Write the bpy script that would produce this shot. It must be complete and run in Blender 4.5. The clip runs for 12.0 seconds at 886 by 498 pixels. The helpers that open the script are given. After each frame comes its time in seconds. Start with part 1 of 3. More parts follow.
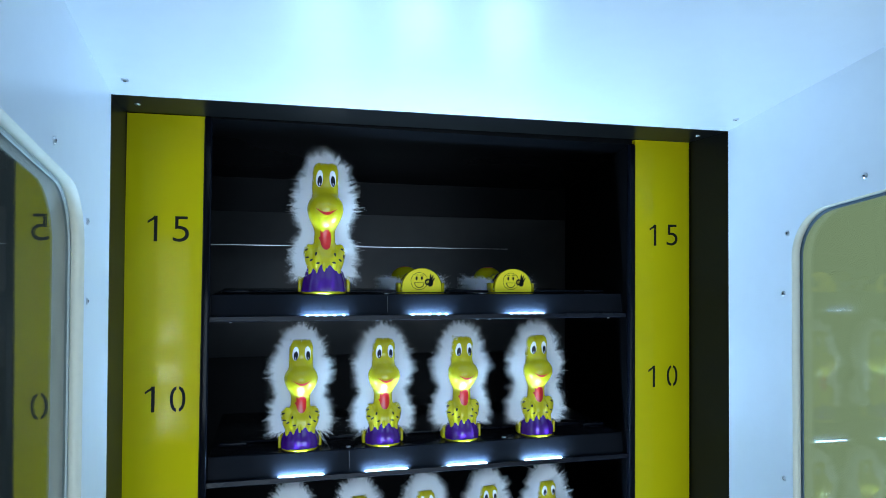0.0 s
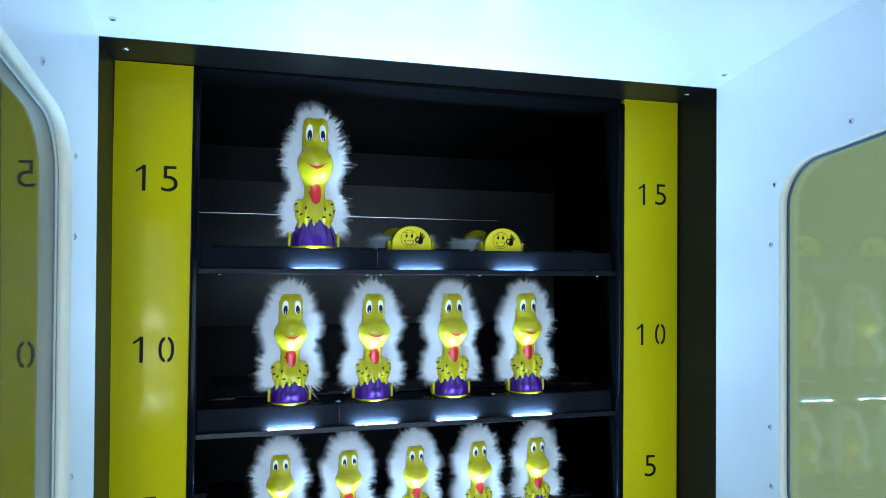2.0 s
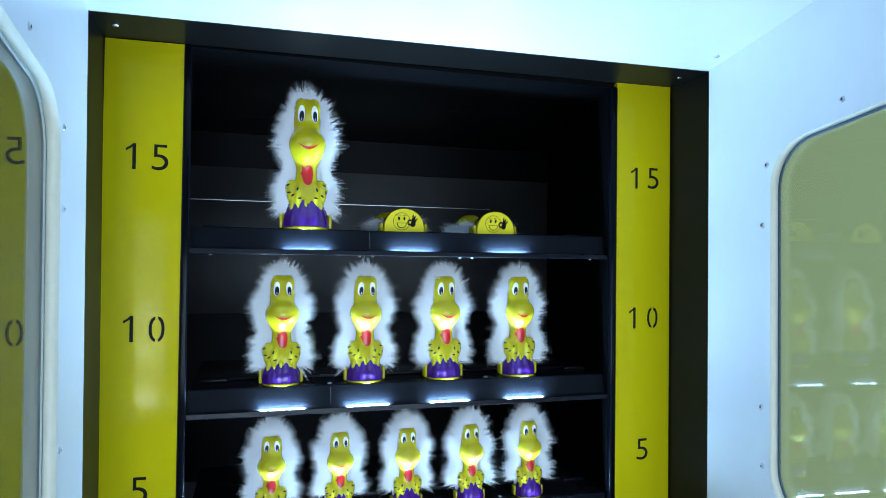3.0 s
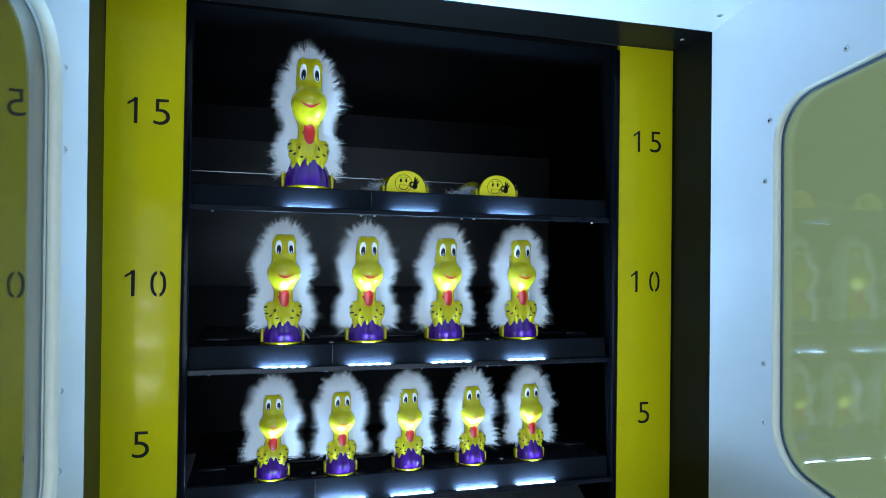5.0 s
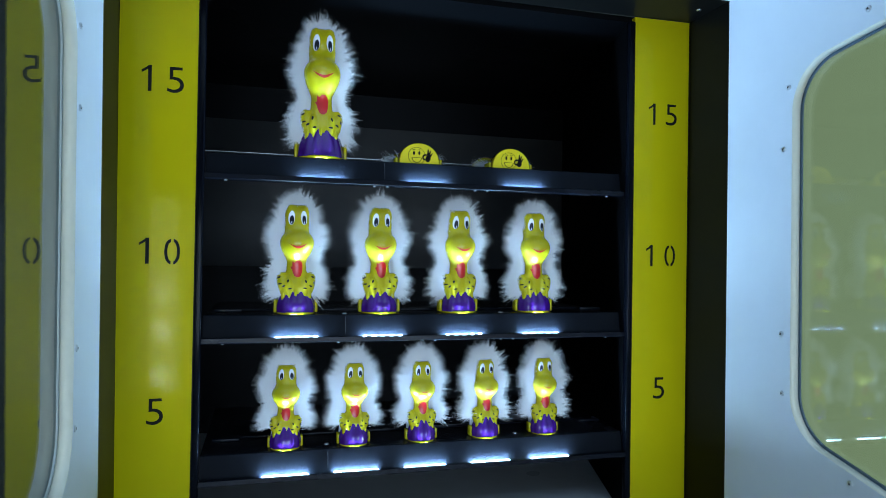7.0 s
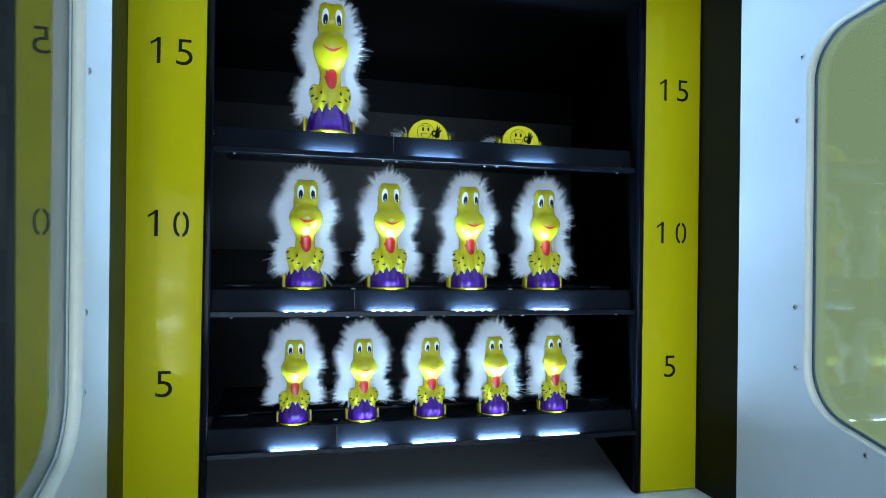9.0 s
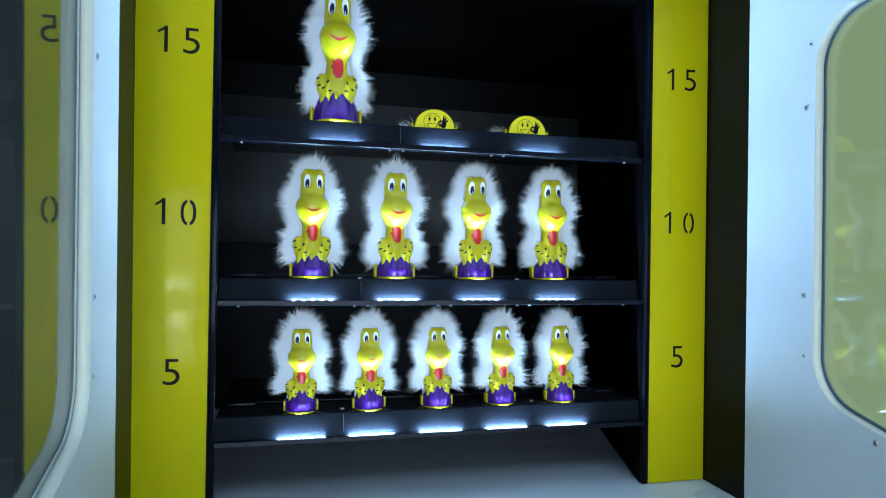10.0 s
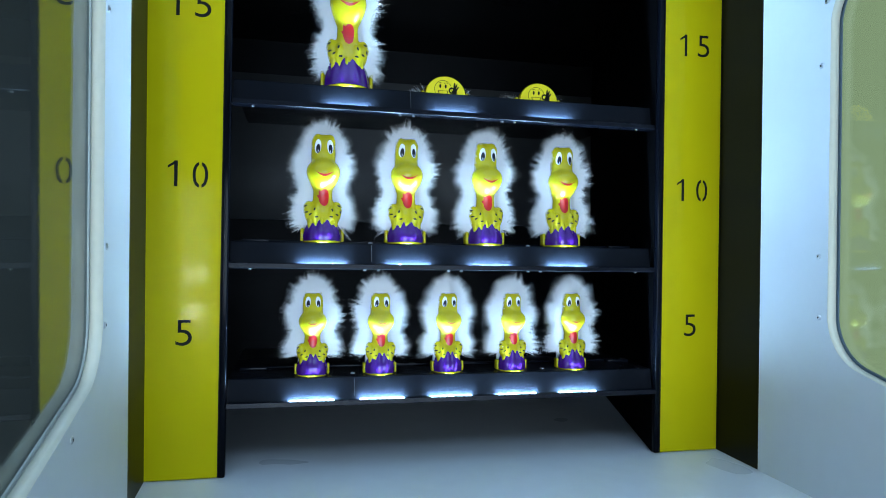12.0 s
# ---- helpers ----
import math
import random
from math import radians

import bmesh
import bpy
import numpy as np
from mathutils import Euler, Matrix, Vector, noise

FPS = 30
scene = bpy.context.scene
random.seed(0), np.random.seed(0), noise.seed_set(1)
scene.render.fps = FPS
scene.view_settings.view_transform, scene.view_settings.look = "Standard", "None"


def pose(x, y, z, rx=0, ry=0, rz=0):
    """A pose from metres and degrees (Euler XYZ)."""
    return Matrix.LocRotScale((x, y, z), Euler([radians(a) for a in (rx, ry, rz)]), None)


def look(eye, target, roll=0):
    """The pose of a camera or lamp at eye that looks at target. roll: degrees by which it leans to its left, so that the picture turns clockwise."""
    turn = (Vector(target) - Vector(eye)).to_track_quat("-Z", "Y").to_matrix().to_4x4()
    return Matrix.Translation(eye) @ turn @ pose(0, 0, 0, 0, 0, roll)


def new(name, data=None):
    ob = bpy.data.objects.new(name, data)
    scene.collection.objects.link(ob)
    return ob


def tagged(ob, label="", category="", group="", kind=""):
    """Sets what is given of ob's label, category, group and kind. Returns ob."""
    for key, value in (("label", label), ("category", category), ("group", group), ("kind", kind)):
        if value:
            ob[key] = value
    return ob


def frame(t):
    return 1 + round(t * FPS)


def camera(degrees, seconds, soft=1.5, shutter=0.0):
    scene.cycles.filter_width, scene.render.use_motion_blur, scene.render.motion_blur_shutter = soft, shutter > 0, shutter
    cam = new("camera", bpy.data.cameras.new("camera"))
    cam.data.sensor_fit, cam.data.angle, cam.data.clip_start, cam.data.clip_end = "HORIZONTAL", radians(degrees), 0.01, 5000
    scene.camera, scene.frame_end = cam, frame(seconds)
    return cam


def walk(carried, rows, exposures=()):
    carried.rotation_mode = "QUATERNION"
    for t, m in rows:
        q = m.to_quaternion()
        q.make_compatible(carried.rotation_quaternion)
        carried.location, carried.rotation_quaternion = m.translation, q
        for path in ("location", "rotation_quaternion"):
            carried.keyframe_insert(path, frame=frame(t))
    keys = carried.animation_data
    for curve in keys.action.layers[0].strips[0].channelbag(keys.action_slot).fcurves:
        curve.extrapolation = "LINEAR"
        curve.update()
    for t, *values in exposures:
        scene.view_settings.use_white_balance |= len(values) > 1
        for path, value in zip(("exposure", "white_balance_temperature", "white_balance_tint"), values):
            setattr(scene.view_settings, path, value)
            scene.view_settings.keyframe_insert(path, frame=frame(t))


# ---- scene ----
cam = camera(68.1, 12.0, 0.9)
PATH = [
    (0, (0.204, -1.251, 0.777), (0.711, 0.683, 0.832), 0.5),
    (0.5, (0.204, -1.251, 0.762), (0.716, 0.681, 0.817), 0.5),
    (1, (0.205, -1.253, 0.742), (0.724, 0.677, 0.793), 0.6),
    (1.5, (0.206, -1.251, 0.713), (0.734, 0.678, 0.76), 0.6),
    (2, (0.201, -1.249, 0.697), (0.743, 0.675, 0.739), 0.6),
    (2.5, (0.203, -1.248, 0.68), (0.755, 0.674, 0.721), 0.6),
    (3, (0.206, -1.247, 0.663), (0.765, 0.673, 0.702), 0.7),
    (4.8, (0.206, -1.246, 0.596), (0.764, 0.674, 0.628), 0.7),
    (5, (0.205, -1.243, 0.589), (0.763, 0.678, 0.62), 0.8),
    (5.5, (0.207, -1.241, 0.574), (0.754, 0.683, 0.601), 0.8),
    (6, (0.204, -1.239, 0.564), (0.746, 0.686, 0.591), 0.9),
    (6.5, (0.205, -1.237, 0.553), (0.736, 0.691, 0.577), 0.9),
    (7, (0.204, -1.235, 0.537), (0.729, 0.695, 0.561), 0.9),
    (9, (0.204, -1.227, 0.491), (0.706, 0.709, 0.511), 0.9),
    (9.5, (0.204, -1.227, 0.483), (0.696, 0.712, 0.501), 0.9),
    (10, (0.203, -1.225, 0.472), (0.688, 0.715, 0.489), 0.9),
    (10.5, (0.207, -1.225, 0.458), (0.68, 0.719, 0.473), 0.9),
    (11, (0.209, -1.224, 0.439), (0.672, 0.722, 0.454), 0.9),
    (11.5, (0.205, -1.223, 0.425), (0.665, 0.723, 0.437), 1.0),
    (12, (0.212, -1.226, 0.408), (0.654, 0.725, 0.419), 0.9),
]
walk(cam, [(t, look(eye, target, roll)) for t, eye, target, roll in PATH],
     exposures=[(0, 0.66), (1.5, 0.82), (3.0, 0.94), (5.0, 0.64), (6.5, 0.51), (7.0, 0.53), (9.0, 0.80), (10.5, 0.98), (12.0, 0.98)])

# ---- light ----
world = bpy.data.worlds.new("world")
scene.world = world
world.use_nodes = True
world.node_tree.nodes["Background"].inputs[0].default_value = (0.30, 0.42, 0.55, 1)
world.node_tree.nodes["Background"].inputs[1].default_value = 0.05
LED_WATTS = 0.80
LED_COLOUR = (0.325, 0.59, 1.0)
FRONT_FILL_WATTS = 90.0
OVERHEAD_FILL_WATTS = 31.0


def lamp(name, m, sx, sy, watts, colour, spread=180.0):
    d = bpy.data.lights.new(name, "AREA")
    d.shape, d.size, d.size_y, d.energy, d.color, d.spread = "RECTANGLE", sx, sy, watts, colour, radians(spread)
    ob = new(name, d)
    ob.matrix_world = m
    return ob


# broad fill light added in front of the box, with no visible source
lamp("front_fill", pose(0.5, -4.975, 0.15, 90, 0, 0), 3.4, 1.7, FRONT_FILL_WATTS, (0.56, 0.76, 1.0))
# second unseen fill, added overhead to brighten the deck and walls
lamp("overhead_fill", pose(0.5, -2.7, 2.38, 0, 0, 0), 2.2, 1.8, OVERHEAD_FILL_WATTS, (0.415, 0.655, 1.0))


# ---- materials ----
def material(name, colour, rough=0.5, metal=0.0, grain=0.06, scale=40.0, bump=0.0, bump_scale=300.0,
             coat=0.0, spec=0.5, var_rough=0.0, coat_rough=0.06):
    """A surface with variation at two scales: broad stains and fine grain."""
    m = bpy.data.materials.new(name)
    m.use_nodes = True
    nt = m.node_tree
    b = nt.nodes["Principled BSDF"]
    tc = nt.nodes.new("ShaderNodeTexCoord")
    fine = nt.nodes.new("ShaderNodeTexNoise")
    fine.inputs["Scale"].default_value = scale
    fine.inputs["Detail"].default_value = 6
    broad = nt.nodes.new("ShaderNodeTexNoise")
    broad.inputs["Scale"].default_value = scale * 0.09
    broad.inputs["Detail"].default_value = 3
    nt.links.new(tc.outputs["Object"], fine.inputs["Vector"])
    nt.links.new(tc.outputs["Object"], broad.inputs["Vector"])
    add = nt.nodes.new("ShaderNodeMath")
    add.operation = "ADD"
    nt.links.new(fine.outputs["Fac"], add.inputs[0])
    nt.links.new(broad.outputs["Fac"], add.inputs[1])
    rng = nt.nodes.new("ShaderNodeMapRange")
    rng.inputs["From Min"].default_value, rng.inputs["From Max"].default_value = 0.6, 1.4
    rng.inputs["To Min"].default_value, rng.inputs["To Max"].default_value = 1 - grain, 1 + grain
    nt.links.new(add.outputs[0], rng.inputs["Value"])
    mul = nt.nodes.new("ShaderNodeVectorMath")
    mul.operation = "SCALE"
    mul.inputs[0].default_value = colour
    nt.links.new(rng.outputs[0], mul.inputs["Scale"])
    nt.links.new(mul.outputs[0], b.inputs["Base Color"])
    b.inputs["Roughness"].default_value = rough
    b.inputs["Metallic"].default_value = metal
    b.inputs["Coat Weight"].default_value = coat
    b.inputs["Coat Roughness"].default_value = coat_rough
    b.inputs["Specular IOR Level"].default_value = spec
    if var_rough:
        rr = nt.nodes.new("ShaderNodeMapRange")
        rr.inputs["From Min"].default_value, rr.inputs["From Max"].default_value = 0.3, 0.7
        rr.inputs["To Min"].default_value, rr.inputs["To Max"].default_value = rough - var_rough, rough + var_rough
        nt.links.new(broad.outputs["Fac"], rr.inputs["Value"])
        nt.links.new(rr.outputs[0], b.inputs["Roughness"])
    if bump:
        bt = nt.nodes.new("ShaderNodeTexNoise")
        bt.inputs["Scale"].default_value = bump_scale
        nt.links.new(tc.outputs["Object"], bt.inputs["Vector"])
        bn = nt.nodes.new("ShaderNodeBump")
        bn.inputs["Strength"].default_value = bump
        bn.inputs["Distance"].default_value = 0.001
        nt.links.new(bt.outputs["Fac"], bn.inputs["Height"])
        nt.links.new(bn.outputs[0], b.inputs["Normal"])
    return m


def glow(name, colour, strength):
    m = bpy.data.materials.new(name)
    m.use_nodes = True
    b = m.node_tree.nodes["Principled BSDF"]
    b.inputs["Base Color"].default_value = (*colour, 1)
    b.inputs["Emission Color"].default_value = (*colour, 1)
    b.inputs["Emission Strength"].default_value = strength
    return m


WHITE = material("white_laminate", (0.595, 0.62, 0.635), 0.34, grain=0.025, scale=30, bump=0.05, bump_scale=500, var_rough=0.05)
DECK = material("white_deck_laminate", (0.74, 0.76, 0.77), 0.30, grain=0.04, scale=25, bump=0.04, var_rough=0.04)
CREAM = material("cream_cut_edge", (0.58, 0.57, 0.46), 0.55, grain=0.06, scale=60, bump=0.1)
BLACK = material("black_laminate", (0.006, 0.006, 0.008), 0.24, grain=0.2, scale=25, var_rough=0.06)
JAMB = material("black_gloss_jamb", (0.0035, 0.0033, 0.0028), 0.36, grain=0.2, scale=25, var_rough=0.04, spec=0.12)
BLACKMETAL = material("black_painted_steel", (0.006, 0.007, 0.011), 0.25, grain=0.15, scale=60, bump=0.03, var_rough=0.05, spec=0.13)
POST = material("gloss_black_post", (0.0025, 0.003, 0.005), 0.12, grain=0.1, scale=60, spec=0.07)
BACK = material("dark_back_board", (0.0036, 0.0039, 0.0045), 0.32, grain=0.3, scale=14, var_rough=0.08, spec=0.06)
TROUGH = material("grey_trough_paint", (0.0050, 0.0060, 0.0085), 0.5, grain=0.12, scale=60, bump=0.05, spec=0.04)
INNER = material("matt_black_lining", (0.0025, 0.0026, 0.0030), 0.7, grain=0.2, scale=30, spec=0.03)
GREYBACK = material("grey_back_board", (0.025, 0.026, 0.026), 0.45, grain=0.2, scale=18, var_rough=0.05)
YELLOW = material("yellow_gloss_panel", (0.51, 0.425, 0.004), 0.075, grain=0.03, scale=20, spec=0.05, var_rough=0.01)
INK = material("black_vinyl_ink", (0.008, 0.009, 0.008), 0.6, grain=0.2, spec=0.08)
STEEL = material("bright_steel", (0.62, 0.63, 0.65), 0.28, metal=1.0, grain=0.08, scale=200)
RUBBER = material("slate_rubber", (0.06, 0.10, 0.14), 0.40, grain=0.1, scale=80)
GRIME = material("hall_dark_paint", (0.05, 0.055, 0.06), 0.8, grain=0.15, scale=4)
DOLL = material("yellow_doll_gloss", (0.47, 0.395, 0.006), 0.24, grain=0.05, scale=60, coat=0.3, coat_rough=0.05, spec=0.3)
SOLE = material("yellow_sole_vinyl", (0.86, 0.70, 0.008), 0.45, grain=0.05, scale=60, spec=0.25)
PURPLE = material("purple_doll_gloss", (0.046, 0.0065, 0.145), 0.22, grain=0.10, scale=90, coat=0.35, coat_rough=0.06, spec=0.4)
EYEWHITE = material("eye_white_paint", (0.82, 0.82, 0.80), 0.2, grain=0.02)
PUPIL = material("dark_pupil_paint", (0.004, 0.005, 0.008), 0.35, grain=0.1, spec=0.2)
RED = material("red_doll_paint", (0.44, 0.004, 0.003), 0.28, grain=0.08, scale=80, coat=0.15, coat_rough=0.1)
LED = glow("lit_led", (0.42, 0.72, 1.0), 170.0)
PCB = material("white_led_tape", (0.55, 0.58, 0.60), 0.5, grain=0.1)
LIGHTBAR = glow("lit_sign_bar", (1.0, 0.98, 0.80), 165.0)
# emission of the plain sheets behind the side windows, no real lamps
OUTSIDE = glow("olive_backdrop_glow", (0.137, 0.175, 0.103), 1.0)
OUTWEST = glow("dim_backdrop_glow", (0.095, 0.125, 0.075), 1.0)

FUR = bpy.data.materials.new("white_long_fur")
FUR.use_nodes = True
nt = FUR.node_tree
pb = nt.nodes["Principled BSDF"]
pb.inputs["Base Color"].default_value = (0.86, 0.87, 0.87, 1)
pb.inputs["Roughness"].default_value = 0.85
pb.inputs["Specular IOR Level"].default_value = 0.08
rnd = nt.nodes.new("ShaderNodeNewGeometry")
vr = nt.nodes.new("ShaderNodeMapRange")
vr.inputs["To Min"].default_value, vr.inputs["To Max"].default_value = 0.93, 0.98
nt.links.new(rnd.outputs["Random Per Island"], vr.inputs["Value"])
cb = nt.nodes.new("ShaderNodeCombineColor")
for k in range(3):
    nt.links.new(vr.outputs[0], cb.inputs[k])
nt.links.new(cb.outputs[0], pb.inputs["Base Color"])
tl = nt.nodes.new("ShaderNodeBsdfTranslucent")
tl.inputs["Color"].default_value = (0.95, 0.96, 0.96, 1)
mx = nt.nodes.new("ShaderNodeMixShader")
mx.inputs[0].default_value = 0.05
nt.links.new(pb.outputs[0], mx.inputs[1])
nt.links.new(tl.outputs[0], mx.inputs[2])
nt.links.new(mx.outputs[0], nt.nodes["Material Output"].inputs["Surface"])

GLASS = bpy.data.materials.new("window_glass")
GLASS.use_nodes = True
gb = GLASS.node_tree.nodes["Principled BSDF"]
gb.inputs["Base Color"].default_value = (0.80, 0.90, 0.84, 1)
gb.inputs["Roughness"].default_value = 0.0
gb.inputs["IOR"].default_value = 1.5
gb.inputs["Transmission Weight"].default_value = 1.0


# west window glass, its index lowered to dim reflections at a slant
LOW_IOR_GLASS = GLASS.copy()
LOW_IOR_GLASS.name = "low_ior_window_glass"
LOW_IOR_GLASS.node_tree.nodes["Principled BSDF"].inputs["IOR"].default_value = 1.36
SEAL = material("pale_grey_seal", (0.30, 0.34, 0.32), 0.5, grain=0.1, scale=80)


# ---- building helpers ----
def mesh_of(name, bm, *mats):
    me = bpy.data.meshes.new(name)
    bm.normal_update()
    bm.to_mesh(me)
    bm.free()
    for m in mats:
        me.materials.append(m)
    return me


def part(name, bm, mats, parent=None, label=""):
    mats = mats if isinstance(mats, (list, tuple)) else [mats]
    ob = new(name, mesh_of(name, bm, *mats))
    if parent is not None:
        ob.parent = parent
    return tagged(ob, label) if label else ob


def empty(name, m=None):
    ob = new(name)
    ob.empty_display_size = 0.05
    if m is not None:
        ob.matrix_world = m
    return ob


def box(x0, x1, y0, y1, z0, z1, bevel=0.0, bm=None, seg=2):
    bm = bm or bmesh.new()
    r = bmesh.ops.create_cube(bm, size=1.0)
    bmesh.ops.transform(bm, verts=r["verts"], matrix=Matrix.Translation(((x0 + x1) / 2, (y0 + y1) / 2, (z0 + z1) / 2))
                        @ Matrix.Diagonal((x1 - x0, y1 - y0, z1 - z0, 1)))
    if bevel:
        es = list({e for v in r["verts"] for e in v.link_edges})
        bmesh.ops.bevel(bm, geom=es, offset=bevel, segments=seg, affect="EDGES", profile=0.5)
        for f in bm.faces:
            f.smooth = True
    return bm


def prism(profile, x0, x1):
    """A closed (y, z) profile drawn out along x."""
    bm = bmesh.new()
    a = [bm.verts.new((x0, y, z)) for y, z in profile]
    b = [bm.verts.new((x1, y, z)) for y, z in profile]
    n = len(profile)
    for i in range(n):
        bm.faces.new((a[i], a[(i + 1) % n], b[(i + 1) % n], b[i]))
    bm.faces.new(a[::-1])
    bm.faces.new(b)
    bmesh.ops.recalc_face_normals(bm, faces=bm.faces[:])
    return bm


def rounded(corners, radius, n=8):
    """A polygon of (u, v) corners with rounded corners."""
    out = []
    k = len(corners)
    for i in range(k):
        p, a, b = (Vector(corners[j % k]) for j in (i, i - 1, i + 1))
        da, db = (a - p).normalized(), (b - p).normalized()
        ang = da.angle(db)
        d = radius / math.tan(ang / 2)
        c = p + (da + db).normalized() * (radius / math.sin(ang / 2))
        s, e = p + da * d - c, p + db * d - c
        t0 = math.atan2(s.y, s.x)
        dt = (math.atan2(e.y, e.x) - t0 + math.pi) % (2 * math.pi) - math.pi
        out += [(c.x + radius * math.cos(t0 + dt * j / n), c.y + radius * math.sin(t0 + dt * j / n)) for j in range(n + 1)]
    return out


def grow(poly, d):
    """The polygon moved outward by d (inward: minus)."""
    n = len(poly)
    area = sum(poly[i][0] * poly[(i + 1) % n][1] - poly[(i + 1) % n][0] * poly[i][1] for i in range(n))
    s = 1 if area > 0 else -1
    out = []
    for i in range(n):
        a, b = Vector(poly[i - 1]), Vector(poly[(i + 1) % n])
        t = (b - a).normalized()
        out.append((poly[i][0] + s * t.y * d, poly[i][1] - s * t.x * d))
    return out


def screw(at, normal, parent, r=0.0048):
    """A pan-head screw with a cross recess, its head proud of the surface."""
    bm = bmesh.new()
    prof = [(r, 0), (r, 0.0007), (r * 0.86, 0.0018), (r * 0.5, 0.0024)]
    n = 14
    rings = [[bm.verts.new((q * math.cos(2 * math.pi * i / n), q * math.sin(2 * math.pi * i / n), h)) for i in range(n)] for q, h in prof]
    for ra, rb in zip(rings, rings[1:]):
        for i in range(n):
            bm.faces.new((ra[i], ra[(i + 1) % n], rb[(i + 1) % n], rb[i])).smooth = True
    bm.faces.new(rings[-1])
    for sx, sy in ((r * 0.5, r * 0.12), (r * 0.12, r * 0.5)):
        v = [bm.verts.new((x, y, 0.00255)) for x, y in ((-sx, -sy), (sx, -sy), (sx, sy), (-sx, sy))]
        bm.faces.new(v).material_index = 1
    ob = part("screw", bm, [STEEL, INK], parent, "small bright steel screw head")
    ob.matrix_world = Matrix.Translation(at) @ Vector(normal).to_track_quat("Z", "Y").to_matrix().to_4x4() @ pose(0, 0, 0, 0, 0, random.uniform(0, 90))
    return ob


# ---- the cabinet's white playing box ----
XL, XR = -0.041, 1.0856         # inner faces of the side walls at the lining's edge
KL, KR = -0.030, 0.033           # how far each wall leans in towards the mouth, per metre of y
YF, YM = -0.132, -1.05          # where the black lining ends, and the mouth
ZT, SLOPE = 1.043, 0.15         # the ceiling's low edge and its rise towards the mouth
DEPTH = {-1: 0.0185, 1: 0.0195}   # thickness of each side board
TH = 0.02


def wall_x(sign, y, z=0.9):
    """The wall's inner face; the west wall also leans in a little towards its foot."""
    return XL + KL * (y - YF) + 0.009 * (0.9 - z) if sign < 0 else XR + KR * (y - YF)


def lean(bm, sign):
    for v in bm.verts:
        v.co.x += wall_x(sign, v.co.y, v.co.z) - (XL if sign < 0 else XR)
    return bm



RISE = 0.011                    # the top edge is a little higher at the east wall


def ceil_z(y):
    return ZT + SLOPE * (YF - y)


def rise(bm):
    for v in bm.verts:
        if v.co.z > 0.9:
            v.co.z += RISE * (v.co.x - XL) / (XR - XL)
    return bm




def window_outline(y):
    return rounded([(y, 0.246), (y, 0.872), (-0.93, 0.957), (-0.93, 0.090)], 0.085, 12)


OUTLINE = {-1: window_outline(-0.290), 1: window_outline(-0.3015)}


def side_wall(name, x, sign):
    """A white side board with a rounded window opening cut through it. sign: the way out of the box."""
    bm = bmesh.new()
    opening = OUTLINE[sign]
    outer = [(YF, 0.0), (YF, ceil_z(YF) + 0.004), (YM, ceil_z(YM) + 0.004), (YM, 0.0)]
    loops = []
    for poly in (outer, opening):
        vs = [bm.verts.new((x, y, z)) for y, z in poly]
        loops += [bm.edges.new((vs[i], vs[(i + 1) % len(vs)])) for i in range(len(vs))]
    bmesh.ops.triangle_fill(bm, edges=loops, use_beauty=True)
    bmesh.ops.delete(bm, geom=[f for f in bm.faces if inside(f.calc_center_median(), opening)], context="FACES_ONLY")
    g = bmesh.ops.extrude_face_region(bm, geom=bm.faces[:])
    bmesh.ops.translate(bm, verts=[v for v in g["geom"] if isinstance(v, bmesh.types.BMVert)], vec=(sign * DEPTH[sign], 0, 0))
    bmesh.ops.recalc_face_normals(bm, faces=bm.faces[:])
    for f in bm.faces:
        c = f.calc_center_median()
        if abs(f.normal.x) < 0.5 and -0.94 < c.y < -0.28 and 0.02 < c.z < 0.98:
            f.material_index = 1
            f.smooth = True
    lean(bm, sign)
    for v in bm.verts:
        if v.co.z > 1.0 and sign > 0:
            v.co.z += RISE
    return tagged(part(name, bm, [WHITE, CREAM]), "white laminated side wall with a cream-edged window opening", "wall", kind="structure")


def inside(c, poly):
    hit = False
    for i in range(len(poly)):
        (ya, za), (yb, zb) = poly[i - 1], poly[i]
        if (za > c.z) != (zb > c.z) and c.y < (yb - ya) * (c.z - za) / (zb - za) + ya:
            hit = not hit
    return hit


def slab(poly, xa, xb):
    bm = bmesh.new()
    a = [bm.verts.new((xa, y, z)) for y, z in poly]
    b = [bm.verts.new((xb, y, z)) for y, z in poly]
    n = len(poly)
    for i in range(n):
        bm.faces.new((a[i], a[(i + 1) % n], b[(i + 1) % n], b[i]))
    bm.faces.new(a)
    bm.faces.new(b[::-1])
    bmesh.ops.recalc_face_normals(bm, faces=bm.faces[:])
    return bm


def ring(pa, pb, xa, xb):
    """A flat frame between two polygons of the same count, from xa to xb."""
    bm = bmesh.new()
    q = [[bm.verts.new((x, y, z)) for y, z in p] for x in (xa, xb) for p in (pa, pb)]
    n = len(pa)
    for i in range(n):
        j = (i + 1) % n
        for s, t in ((0, 1), (1, 3), (3, 2), (2, 0)):
            bm.faces.new((q[s][i], q[s][j], q[t][j], q[t][i]))
    bmesh.ops.recalc_face_normals(bm, faces=bm.faces[:])
    return bm


